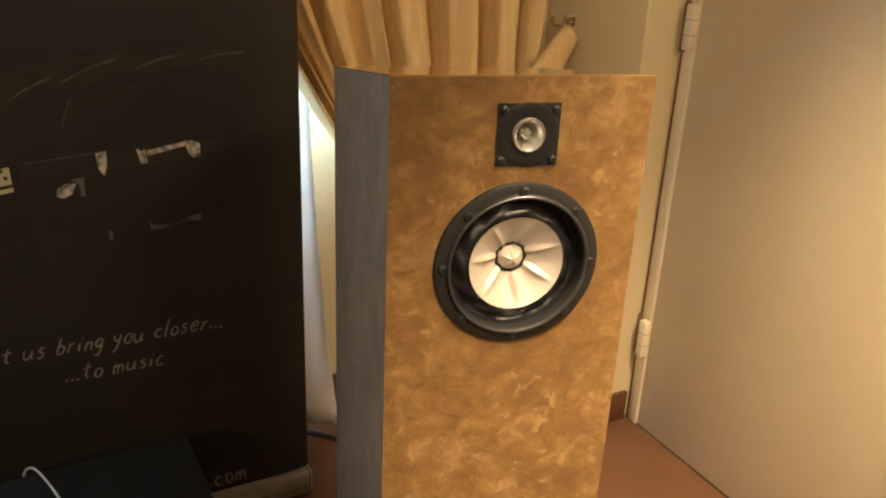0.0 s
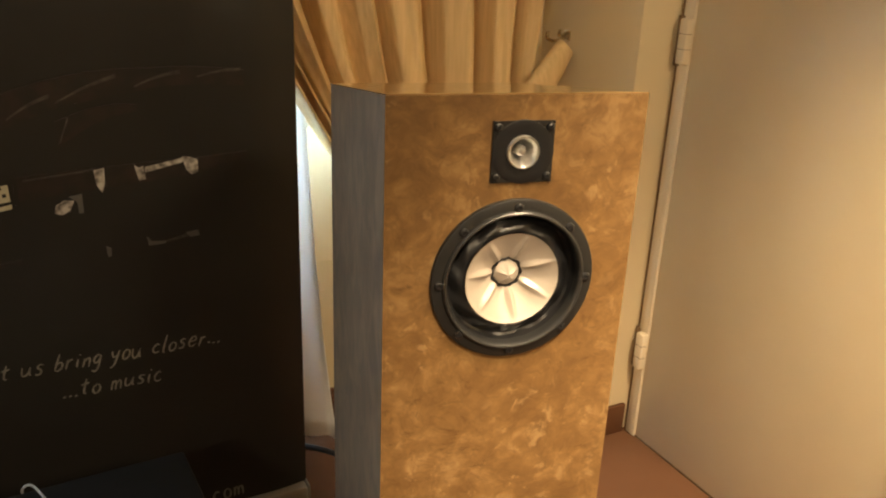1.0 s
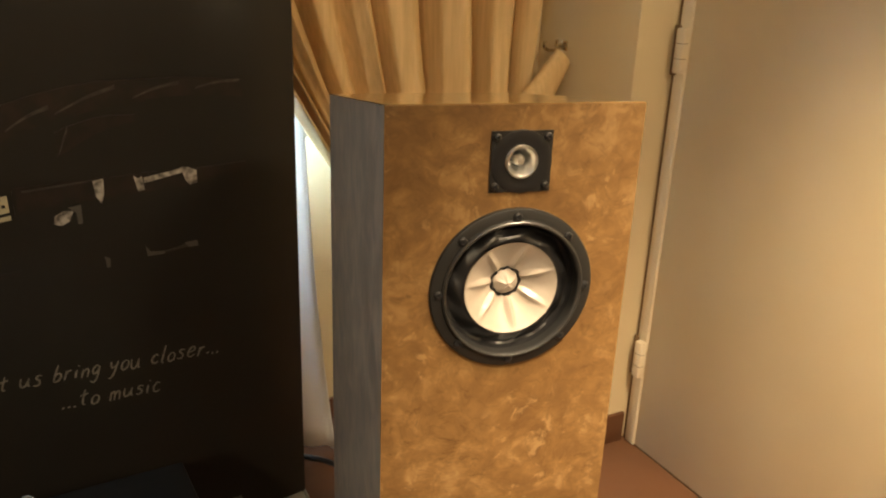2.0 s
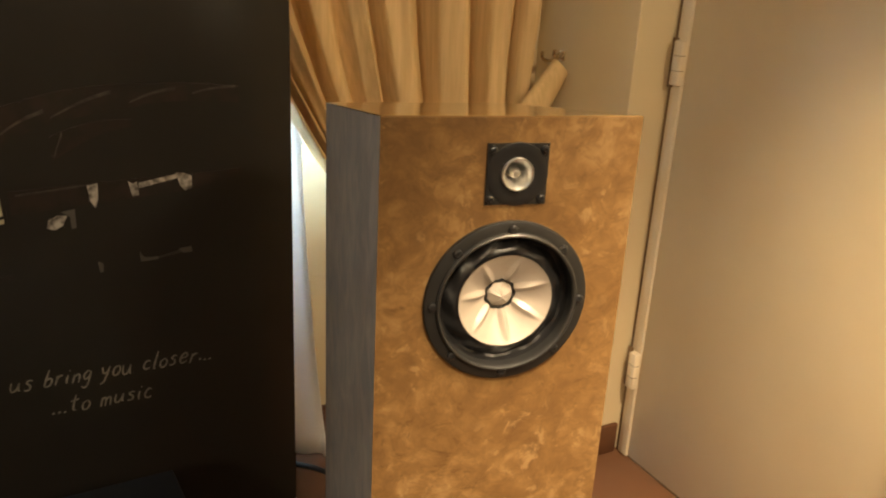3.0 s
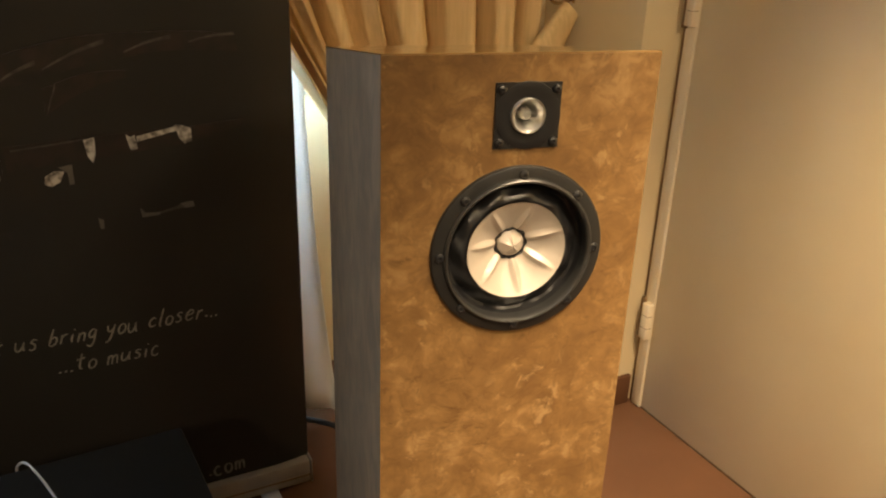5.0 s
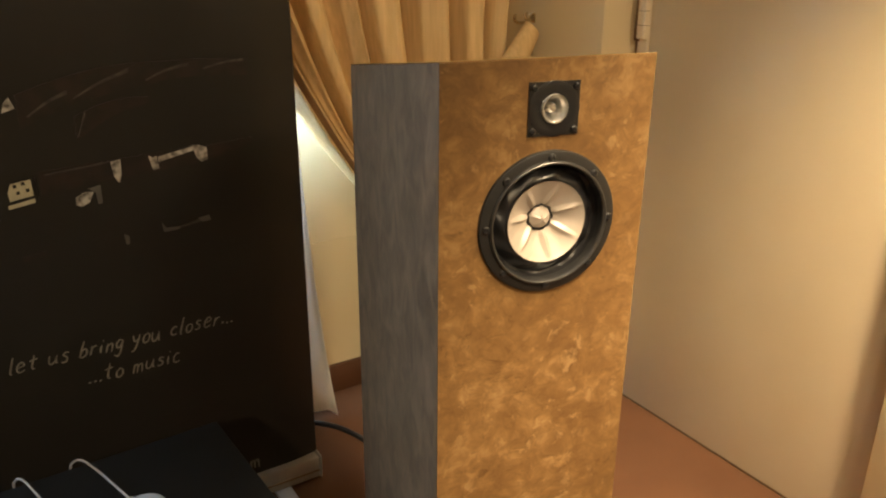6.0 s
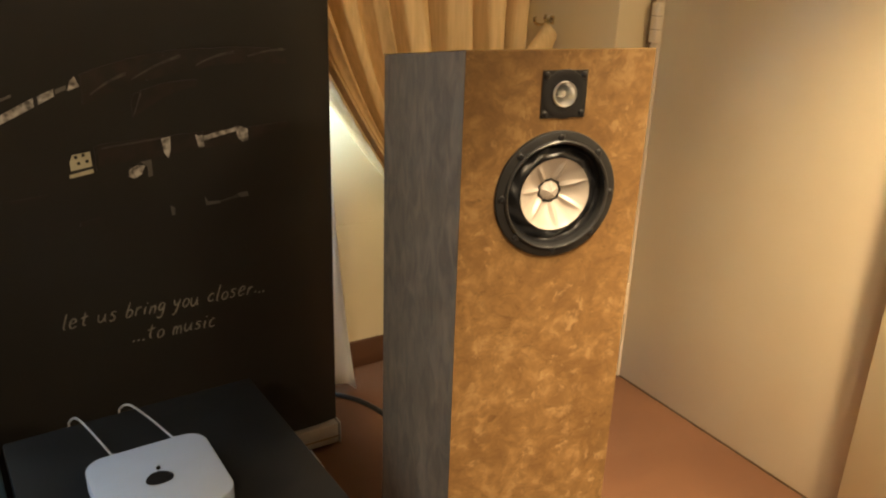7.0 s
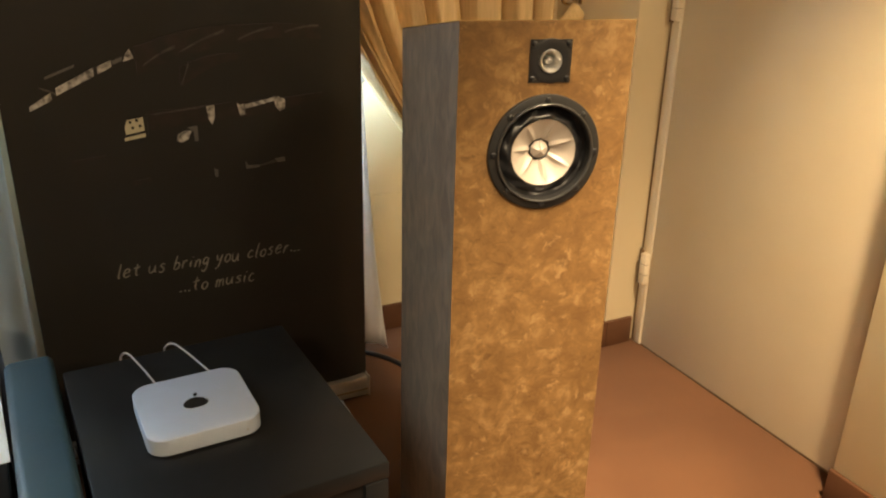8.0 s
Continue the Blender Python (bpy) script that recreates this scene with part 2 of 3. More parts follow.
def thing(name, label, category, at=None, group=""):
    ob = new(name)
    ob.empty_display_size = 0.1
    if at:
        ob.matrix_world = at
    return tagged(ob, label, category, group)


def structure(name, bm, mat, label, category, smooth=30):
    return tagged(new(name, mesh_of(name, bm, mat, smooth)), label, category, kind="structure")


# ---- the room ----
XD, XN, YC, YB, XR = 1.624, 1.541, 1.673, 2.073, 1.510
structure("floor", boxed(-2.7, 1.9, -3.2, 2.5, -0.1, 0.0), M_FLOOR, "terracotta brown short-pile carpet floor", "floor")
structure("ceiling", boxed(-2.7, 1.9, -3.2, 2.5, 2.5, 2.6), M_CEIL, "plain white painted ceiling", "ceiling")
structure("wall_south", boxed(-2.7, 1.85, -3.2, -3.0, 0, 2.5), M_WALL, "plain cream painted wall", "wall")
structure("wall_east", boxed(XN, 1.85, -3.0, 0.825, 0, 2.5, bevel=0.004), M_WALL, "cream painted wall beside the beige door", "wall")
bm = boxed(XR, 1.85, YC, 2.42, 0, 2.5, bevel=0.004)
structure("wall_pier", bm, M_WALL, "cream painted pier between window niche and door", "wall")
structure("wall_over_door", boxed(XD, 1.85, 0.825, YC, 2.08, 2.5), M_WALL, "cream painted wall above the door", "wall")
WX0, WX1, WZ0, WZ1 = 0.02, 1.470, 0.800, 2.25
VX0, VX1 = -1.52, -0.24
bm = bmesh.new()
box(bm, -2.7, VX0, YB, 2.42, 0, 2.5)
box(bm, VX1, WX0, YB, 2.42, 0, 2.5)
box(bm, VX0, VX1, YB, 2.42, 0, WZ0 - 0.320)
box(bm, VX0, VX1, YB, 2.42, WZ1, 2.5)
box(bm, WX1, XR, YB, 2.42, 0, 2.5)
box(bm, WX0, WX1, YB, 2.42, 0, WZ0 - 0.320)
box(bm, WX0, WX1, YB, 2.42, WZ1, 2.5)
structure("wall_north", bm, M_WALL, "cream painted wall with the window niche", "wall")
structure("wall_west", boxed(-2.7, -2.5, -3.0, YB, 0, 2.5), M_WALL, "plain cream painted side wall", "wall")


def skirting(name, x0, x1, y0, y1):
    bm = boxed(x0, x1, y0, y1, 0, 0.09, bevel=0.003)
    structure(name, bm, M_BASE, "reddish brown skirting board along the wall", "baseboard")


skirting("baseboard_north", -2.5, XR - 0.014, YB - 0.013, YB)
skirting("baseboard_niche", XR - 0.013, XR, YC - 0.013, YB)
skirting("baseboard_pier", XR + 0.001, 1.611, YC - 0.013, YC)
skirting("baseboard_east", XN - 0.013, XN, -3.0, 0.827)
skirting("baseboard_west", -2.5, -2.487, -3.0, YB - 0.014)

# window with sill


def sill_mesh(x0, x1):
    """A plastered sill that rounds over from the window down into the wall face."""
    bm = bmesh.new()
    outline = [(2.419, WZ0 - 0.3195), (2.419, WZ0 - 0.001), (2.24, WZ0 - 0.001)]
    for k in range(13):
        a = math.pi / 2 * k / 12
        outline.append((2.239 - (2.2385 - YB) * math.sin(a), WZ0 - 0.001 - 0.3185 * (1 - math.cos(a))))
    ends = [[bm.verts.new((x, y, z)) for y, z in outline] for x in (x0 + 0.0005, x1 - 0.0005)]
    n = len(outline)
    for k in range(n):
        bm.faces.new((ends[0][k], ends[0][(k + 1) % n], ends[1][(k + 1) % n], ends[1][k]))
    bm.faces.new(ends[0][::-1])
    bm.faces.new(ends[1])
    bmesh.ops.recalc_face_normals(bm, faces=bm.faces)
    return bm


def window(name, x0, x1):
    win = tagged(new(name), "daylit window with grey frame behind the curtains", "window", kind="structure")
    mid = (x0 + x1) / 2
    for b in ((x0, x1, 2.24, 2.29, WZ0, WZ0 + 0.030), (x0, x1, 2.24, 2.29, WZ1 - 0.055, WZ1), (x0, x0 + 0.055, 2.24, 2.29, WZ0 + 0.030, WZ1 - 0.055),
              (x1 - 0.055, x1, 2.24, 2.29, WZ0 + 0.030, WZ1 - 0.055), (mid - 0.025, mid + 0.025, 2.24, 2.29, WZ0 + 0.030, WZ1 - 0.055)):
        part("window_frame", boxed(*b, bevel=0.004), M_WFRAME, win)
    part("window_sill", sill_mesh(x0, x1), M_WALL, win, "rounded plaster window sill", smooth=40)
    for a, c in ((x0 + 0.055, mid - 0.025), (mid + 0.025, x1 - 0.055)):
        pane = part("pane", boxed(a, c, 2.262, 2.268, WZ0 + 0.030, WZ1 - 0.055), glass, win, "clear glass pane")
        pane.visible_shadow = False


window("window_1", WX0, WX1)
# Unseen window, added to let cool daylight in from the left.
window("unseen_window", VX0, VX1)
structure("backdrop", boxed(-4.0, 3.5, 4.0, 4.05, -0.5, 4.5), M_DAY, "plain bright overcast daylight outside", "backdrop", smooth=0)

# door with frame and hinges
door = tagged(new("door_1"), "closed plain beige laminate door with painted hinges", "door", kind="structure")
part("door_leaf", boxed(XD, XD + 0.04, 0.77, 1.622, 0.008, 2.05, bevel=0.002), M_DOOR, door)
part("door_stop", boxed(XD - 0.006, XD + 0.03, 1.6225, 1.657, 0.004, 2.06, bevel=0.003), M_FRAME, door, "cream painted door edge strip")
# Strips fill the door gaps; their shade is put into the brown.
part("frame_gap", boxed(XD + 0.004, XD + 0.04, 1.6575, YC, 0.0, 2.08), M_GAP_SHADE, door, "gap beside the frame, its shade put into the dark brown")
part("under_door_gap", boxed(XD + 0.002, XD + 0.06, 0.83, 1.635, 0.0, 0.0075), M_GAP_SHADE, door, "dark gap under the door")
for z in (0.222, 1.034, 1.80):
    hinge = part("hinge", boxed(XD - 0.026, XD - 0.006, 1.618, 1.645, z, z + 0.104, bevel=0.004), M_FRAME, door, "cream painted door hinge")
    # Dark brown plate stands in for the shadow beside the hinge.
    part("hinge_shadow", boxed(XD - 0.009, XD + 0.002, 1.650, 1.668, z - 0.008, z + 0.108, bevel=0.001), M_GAP_SHADE, hinge)
    for k in (0.034, 0.069):
        part("knuckle_joint", boxed(XD - 0.0265, XD - 0.010, 1.6175, 1.6455, z + k, z + k + 0.0012), M_GAP_SHADE, hinge)


# ---- curtains ----
def curtain_mesh():
    bm = bmesh.new()
    ns, nv = 440, 80
    zt, zc = 2.32, 0.56
    rows = []
    for j in range(nv + 1):
        z = zt + (0.015 - zt) * j / nv
        row = []
        for i in range(ns + 1):
            s = i / ns
            xt, xc = 0.10 + 1.354 * s, 1.06 + 0.28 * s
            p = 0.79 - 0.65 * s
            f = max(0.0, (z - zc) / (zt - zc))
            g = f ** p
            below = max(0.0, (zc - z) / zc)
            x = xc + (xt - xc) * g + (s - 0.5) * 0.10 * below
            ph = math.pi * (9.0 * s + 0.50 * math.sin(5.1 * s + 0.6) + 0.22 * math.sin(13 * s) + 0.05 * math.sin(3 * z))
            amp = 0.056 * (0.45 + 0.55 * min(1, f * 3.0 + 0.3)) * (0.85 + 0.30 * math.sin(9.3 * s + 1))
            u = (ph / math.pi) % 1.0
            groove = 0.34 + 0.12 * math.sin(17 * s + 1)  # share of each pleat that folds back
            if u < 1 - groove:
                wave = 0.55 + 0.45 * math.sin(math.pi * u / (1 - groove))
            else:
                wave = 0.55 - 2.0 * math.sin(math.pi * (u - 1 + groove) / groove) ** 0.9
            y = 1.955 - amp * wave - 0.006 * math.sin(3.1 * ph + 3 * z) + 0.008 * math.sin(6 * z + 9 * s) + 0.004 * math.sin(23 * s + 11 * z)
            x += 0.008 * math.sin(2 * ph + 0.5) * min(1, f * 4)
            y += 0.150 * max(0.0, (s - 0.965) / 0.035) ** 1.3 * min(1, f * 6)  # the end bends back to the wall, added to block daylight from the niche
            row.append(bm.verts.new((x, y, z)))
        rows.append(row)
    for a, b in zip(rows, rows[1:]):
        for i in range(ns):
            bm.faces.new((a[i], b[i], b[i + 1], a[i + 1]))
    return bm


drape = thing("curtain", "gold beige striped curtain tied back to the wall", "curtain")
cloth = part("cloth", curtain_mesh(), M_CURTAIN, drape, smooth=60)
sol = cloth.modifiers.new("thickness", "SOLIDIFY")
sol.thickness = 0.003

bm = bmesh.new()
rows = []
for i in range(25):
    t = i / 24
    c = Vector((1.478 - 0.45 * t, 1.915 - 0.050 * math.sin(math.pi * min(1, t * 1.2)), 1.040 - 0.36 * t - 0.03 * math.sin(math.pi * t)))
    w = 0.022 + 0.021 * math.sin(math.pi * min(1, t * 1.4 + 0.1))
    row = []
    for k in range(11):
        a = 2 * math.pi * k / 11
        row.append(bm.verts.new(c + Vector((w * 0.70 * math.cos(a), 0.019 * math.sin(a), -w * 0.71 * math.cos(a)))))
    rows.append(row)
for a, b in zip(rows, rows[1:]):
    for k in range(11):
        bm.faces.new((a[k], a[(k + 1) % 11], b[(k + 1) % 11], b[k]))
bm.faces.new(rows[0])
bm.faces.new(rows[-1])
bmesh.ops.recalc_face_normals(bm, faces=bm.faces)
part("tieback", bm, M_CURTAIN, drape, "folded gold cloth tieback", smooth=60)

hook = thing("curtain_hook", "small aged brass tieback hook on the wall", "hook")
part("plate", boxed(XR - 0.004, XR, 1.942, 1.966, 1.050, 1.076, bevel=0.0015), M_BRASS, hook)
part("prong", tube([(XR - 0.004, 1.955, 1.06), (XR - 0.046, 1.944, 1.052), (XR - 0.080, 1.930, 1.060), (XR - 0.083, 1.928, 1.078)], 0.0045), M_BRASS, hook)
part("prong", tube([(XR - 0.004, 1.955, 1.07), (XR - 0.030, 1.940, 1.064), (XR - 0.048, 1.926, 1.068), (XR - 0.050, 1.922, 1.082)], 0.0045), M_BRASS, hook)


def sheer_mesh(x0, x1, y, lean):
    bm = bmesh.new()
    ns, nv = 60, 40
    rows = []
    for j in range(nv + 1):
        row = []
        for i in range(ns + 1):
            s, v = i / ns, j / nv
            zb = 0.085 - 0.075 * max(0, (s - 0.72) / 0.28) ** 1.2
            z = 2.32 + (zb - 2.32) * v
            x = x0 + (x1 - x0 + lean * v ** 4) * s
            ph = 2 * math.pi * (5 * s + 0.3 * math.sin(4 * s))
            row.append(bm.verts.new((x + 0.006 * math.cos(ph + 3 * v), y - 0.018 * math.sin(ph + 0.8 * v) - 0.02 * v * s - 0.07 * v ** 4 * s, z)))
        rows.append(row)
    for a, b in zip(rows, rows[1:]):
        for i in range(ns):
            bm.faces.new((a[i], b[i], b[i + 1], a[i + 1]))
    return bm


# The second cloth is added, a backlit stand-in for the cool daylit wall.
for x0, x1, lean, cloth, label in ((0.35, 0.795, 0.060, M_SHEER, "thin white voile curtain hanging to the floor"),
                                   (-0.62, -0.130, 0.0, M_WALL_VOILE, "thin grey voile standing in for the daylit wall behind the banner")):
    sheer = thing("sheer_curtain", label, "curtain")
    c = part("cloth", sheer_mesh(x0, x1, 2.01, lean), cloth, sheer, smooth=60)
    m = c.modifiers.new("thickness", "SOLIDIFY")
    m.thickness = 0.0015

# ---- roll-up banner ----
BY = 1.715
banner = thing("roll_up_banner", "black printed roll-up banner standing on aluminium base", "banner", pose(0.30, BY, 0))


def on_banner(points, lift=0.0012):
    """A flat printed shape from corners in the banner's own plane, room x and z."""
    bm = bmesh.new()
    f = bm.faces.new([bm.verts.new((x - 0.30, -lift, z)) for x, z in points])
    if f.normal.y > 0:
        f.normal_flip()
    r = bmesh.ops.extrude_face_region(bm, geom=[f])
    for v in r["geom"]:
        if isinstance(v, bmesh.types.BMVert):
            v.co.y += lift * 0.8
    bmesh.ops.recalc_face_normals(bm, faces=bm.faces)
    return bm


def streak(a, b, w0, w1, bend=0.0, n=12):
    """A tapering printed stroke from a to b."""
    up, low = [], []
    for i in range(n + 1):
        t = i / n
        x, z = a[0] + (b[0] - a[0]) * t, a[1] + (b[1] - a[1]) * t + bend * math.sin(math.pi * t)
        w = (w0 + (w1 - w0) * t) / 2
        up.append((x, z + w))
        low.append((x, z - w))
    return up + low[::-1]


bm = bmesh.new()
edge = [-0.40 + 0.70 * k / 6 for k in range(7)] + [0.30 + 0.100 * k / 10 for k in range(1, 11)]
rings = [[bm.verts.new((x, 0.012 * max(0.0, (x - 0.30) / 0.105) ** 2 + d, z)) for x in edge] for d, z in ((0, 0.060), (0, 2.02), (0.002, 2.02), (0.002, 0.060))]
for a, b in zip(rings, rings[1:] + rings[:1]):
    for i in range(len(edge) - 1):
        bm.faces.new((a[i], b[i], b[i + 1], a[i + 1]))
for i in (0, -1):
    bm.faces.new([q[i] for q in rings])
bmesh.ops.recalc_face_normals(bm, faces=bm.faces)
part("panel", bm, M_PRINT, banner, "black glossy printed panel with curled edge")
base = part("base", boxed(-0.40, 0.396, -0.018, 0.060, 0.014, 0.074, bevel=0.006), M_ALU_BASE, banner, "satin aluminium cassette base")
part("end_cap", boxed(0.3965, 0.402, -0.019, 0.061, 0.012, 0.076, bevel=0.003), M_ALU_BASE, base)
for x in (-0.3, 0.3):
    part("foot", boxed(x - 0.02, x + 0.02, -0.10, 0.10, 0.0, 0.012, bevel=0.003), M_ALU, base)
part("groove", boxed(-0.398, 0.394, -0.0195, -0.017, 0.034, 0.038), M_GAP_SHADE, base, "thin dark groove")
part("pole", boxed(-0.012, 0.012, 0.02, 0.04, 0.05, 2.0, bevel=0.004), M_ALU, banner)

# printed picture: two cables with bright plugs, and their faint mirror image
prints = (
    (streak((-0.045, 0.897), (0.000, 0.921), 0.010, 0.016), M_INK_LIGHT),
    (streak((0.010, 0.930), (0.088, 0.967), 0.016, 0.018), M_INK_LIGHT),
    (streak((0.096, 0.970), (0.125, 0.983), 0.016, 0.014), M_INK_LIGHT),
    (streak((0.128, 0.984), (0.148, 0.992), 0.008, 0.008), M_INK),
    ([(0.150, 0.985), (0.172, 0.992), (0.165, 1.012), (0.156, 1.003)], M_INK_LIGHT),
    (streak((-0.008, 0.959), (0.052, 0.982), 0.005, 0.005), M_INK),
    (streak((-0.022, 0.940), (0.010, 0.925), 0.004, 0.004), M_INK_DIM),
    (streak((0.175, 0.985), (0.42, 1.035), 0.060, 0.040, 0.012), M_INK_DARK),
    (streak((0.30, 1.015), (0.595, 1.030), 0.040, 0.030, 0.015), M_INK_DARK),
    (streak((0.19, 0.975), (0.26, 1.012), 0.003, 0.007, 0.004), M_INK_DIM),
    (streak((0.27, 1.000), (0.37, 1.042), 0.003, 0.007, 0.004), M_INK_DIM),
    (streak((0.40, 1.022), (0.48, 1.045), 0.003, 0.006, 0.004), M_INK_DIM),
    (streak((0.51, 1.035), (0.59, 1.046), 0.003, 0.005, 0.003), M_INK_DIM),
    (streak((0.265, 0.945), (0.40, 0.985), 0.045, 0.012, 0.010), M_INK_DARK),
    (streak((0.268, 0.930), (0.285, 0.972), 0.004, 0.008), M_INK_DIM),
    ([(0.136, 0.842), (0.142, 0.858), (0.176, 0.862), (0.177, 0.832), (0.137, 0.826)], M_INK_GOLD),
    (streak((0.133, 0.815), (0.178, 0.822), 0.007, 0.008), M_INK_GOLD),
    (streak((0.184, 0.868), (0.184, 0.824), 0.005, 0.005), M_INK),
    (streak((0.19, 0.852), (0.49, 0.868), 0.044, 0.034), M_INK_DARK),
    (streak((0.20, 0.866), (0.32, 0.876), 0.003, 0.003), M_INK_DIM),
    ([(0.316, 0.875), (0.334, 0.878), (0.333, 0.848), (0.327, 0.832), (0.319, 0.846)], M_INK_LIGHT),
    ([(0.386, 0.878), (0.395, 0.872), (0.401, 0.876), (0.404, 0.850), (0.392, 0.848)], M_INK_LIGHT),
    (streak((0.404, 0.868), (0.478, 0.882), 0.010, 0.008), M_INK_LIGHT),
    ([(0.472, 0.888), (0.486, 0.886), (0.500, 0.879), (0.500, 0.856), (0.487, 0.852), (0.478, 0.862)], M_INK_LIGHT),
    (streak((0.50, 0.868), (0.595, 0.882), 0.030, 0.014), M_INK_DARK),
    ([(0.244, 0.802), (0.247, 0.816), (0.262, 0.824), (0.278, 0.822), (0.270, 0.804), (0.256, 0.797)], M_INK_LIGHT),
    ([(0.270, 0.830), (0.292, 0.833), (0.292, 0.798), (0.284, 0.797), (0.283, 0.819)], M_INK),
    ([(0.322, 0.728), (0.331, 0.722), (0.330, 0.706), (0.324, 0.706)], M_INK),
    ([(0.396, 0.738), (0.404, 0.726), (0.430, 0.724), (0.430, 0.719), (0.398, 0.718)], M_INK),
    (streak((0.43, 0.722), (0.475, 0.731), 0.004, 0.006), M_INK_DIM),
    ([(0.468, 0.736), (0.492, 0.738), (0.494, 0.727), (0.476, 0.726)], M_INK),
    (streak((0.14, 0.712), (0.18, 0.716), 0.010, 0.010), M_INK_DARK),
    (streak((0.02, 0.775), (0.09, 0.782), 0.006, 0.004), M_INK_DARK),
)
for i, (shape, ink) in enumerate(prints):
    part("print", on_banner(shape, 0.0006 + 0.0001 * (i % 9) + (0 if ink is M_INK_DARK else 0.0012)), ink, banner, smooth=0)
for x, z in ((0.146, 0.850), (0.160, 0.853), (0.150, 0.837), (0.166, 0.840)):
    part("print", on_banner([(x, z), (x + 0.006, z + 0.001), (x + 0.005, z + 0.007), (x - 0.001, z + 0.006)], 0.0032), M_PRINT, banner, smooth=0)


GLYPHS = {
    "l": (((0.15, 1.9), (0.08, 1.0), (0.05, 0.15), (0.22, 0.0)),),
    "e": (((0.1, 0.5), (0.55, 0.65), (0.5, 0.95), (0.25, 1.0), (0.05, 0.6), (0.1, 0.15), (0.35, 0.0), (0.65, 0.2)),),
    "t": (((0.34, 1.65), (0.26, 0.6), (0.3, 0.1), (0.5, 0.04)), ((0.0, 1.02), (0.62, 1.18))),
    "u": (((0.0, 1.0), (0.02, 0.3), (0.2, 0.0), (0.45, 0.2), (0.6, 0.95)), ((0.6, 0.95), (0.6, 0.2), (0.75, 0.0))),
    "s": (((0.52, 0.9), (0.25, 1.0), (0.1, 0.75), (0.4, 0.45), (0.4, 0.1), (0.15, 0.0), (0.0, 0.12)),),
    "b": (((0.16, 1.9), (0.08, 0.9), (0.05, 0.05)), ((0.05, 0.6), (0.3, 0.95), (0.55, 0.7), (0.5, 0.2), (0.25, 0.0), (0.05, 0.1))),
    "r": (((0.08, 1.0), (0.08, 0.5), (0.05, 0.0)), ((0.07, 0.55), (0.25, 0.9), (0.5, 0.95))),
    "i": (((0.12, 0.95), (0.08, 0.4), (0.12, 0.0)), ((0.18, 1.38), (0.24, 1.46))),
    "n": (((0.08, 1.0), (0.06, 0.0)), ((0.06, 0.6), (0.3, 0.95), (0.5, 0.8), (0.52, 0.0))),
    "g": (((0.5, 0.85), (0.25, 1.0), (0.03, 0.6), (0.15, 0.15), (0.4, 0.25), (0.54, 0.9)), ((0.54, 0.9), (0.5, -0.4), (0.3, -0.8), (0.0, -0.6))),
    "y": (((0.0, 1.0), (0.1, 0.45), (0.3, 0.35), (0.5, 0.6)), ((0.58, 1.0), (0.45, 0.1), (0.25, -0.6), (0.0, -0.75))),
    "o": (((0.3, 1.0), (0.06, 0.75), (0.06, 0.25), (0.28, 0.0), (0.54, 0.25), (0.54, 0.75), (0.3, 1.0)),),
    "c": (((0.52, 0.85), (0.3, 1.0), (0.05, 0.6), (0.1, 0.15), (0.35, 0.0), (0.58, 0.15)),),
    "m": (((0.08, 1.0), (0.06, 0.0)), ((0.06, 0.6), (0.22, 0.95), (0.38, 0.8), (0.38, 0.0)), ((0.38, 0.6), (0.58, 0.95), (0.74, 0.8), (0.78, 0.0))),
    ".": (((0.02, 0.02), (0.12, 0.10), (0.22, 0.10)),),
}
M_LETTER = material("grey_handwriting_ink", (0.215, 0.200, 0.172), 0.5, second=(0.135, 0.125, 0.105), scale=90, gloss=0.3)


def handwriting(words, x, z, wide, unit, pen, parent, slant=0.16, seed=3):
    """Words in thin pen strokes, fitted into the given width; every letter is a part."""
    rnd = random.Random(seed)
    places, at = [], 0.0
    for ch in words:
        if ch == " ":
            at += 0.62
            continue
        places.append((ch, at))
        at += max(p[0] for stroke in GLYPHS[ch] for p in stroke) + (0.30 if ch != "." else 0.22)
    k = wide / at
    for ch, start in places:
        bm = bmesh.new()
        grow, lift, lean = 1 + rnd.uniform(-0.10, 0.10), rnd.uniform(-0.10, 0.10), slant + rnd.uniform(-0.06, 0.06)
        for stroke in GLYPHS[ch]:
            pts = [Vector((px, pz * grow + lift)) for px, pz in stroke]
            line = []
            for i in range(len(pts) - 1):
                a, b, c, d = pts[max(i - 1, 0)], pts[i], pts[i + 1], pts[min(i + 2, len(pts) - 1)]
                for q in range(5):
                    t = q / 5
                    line.append(0.5 * (2 * b + (c - a) * t + (2 * a - 5 * b + 4 * c - d) * t * t + (3 * b - a - 3 * c + d) * t ** 3))
            line.append(pts[-1])
            line = [Vector((x - 0.30 + k * start + k * p.x + unit * lean * p.y, z + unit * p.y)) for p in line]
            last = None
            for i, p in enumerate(line):
                way = (line[min(i + 1, len(line) - 1)] - line[max(i - 1, 0)]).normalized()
                half = pen * (0.38 + 0.22 * math.sin(math.pi * i / (len(line) - 1)))
                off = Vector((-way.y, way.x)) * half
                pair = [bm.verts.new((q.x, -0.0016, q.y)) for q in (p + off, p - off)]
                if last:
                    bm.faces.new((last[0], last[1], pair[1], pair[0]))
                last = pair
        part("letter", bm, M_LETTER, parent, smooth=0)


handwriting("let us bring you closer...", 0.078, 0.486, 0.445, 0.0195, 0.0033, banner, slant=0.26)
handwriting("...to music", 0.212, 0.424, 0.190, 0.0195, 0.0033, banner, slant=0.26, seed=5)
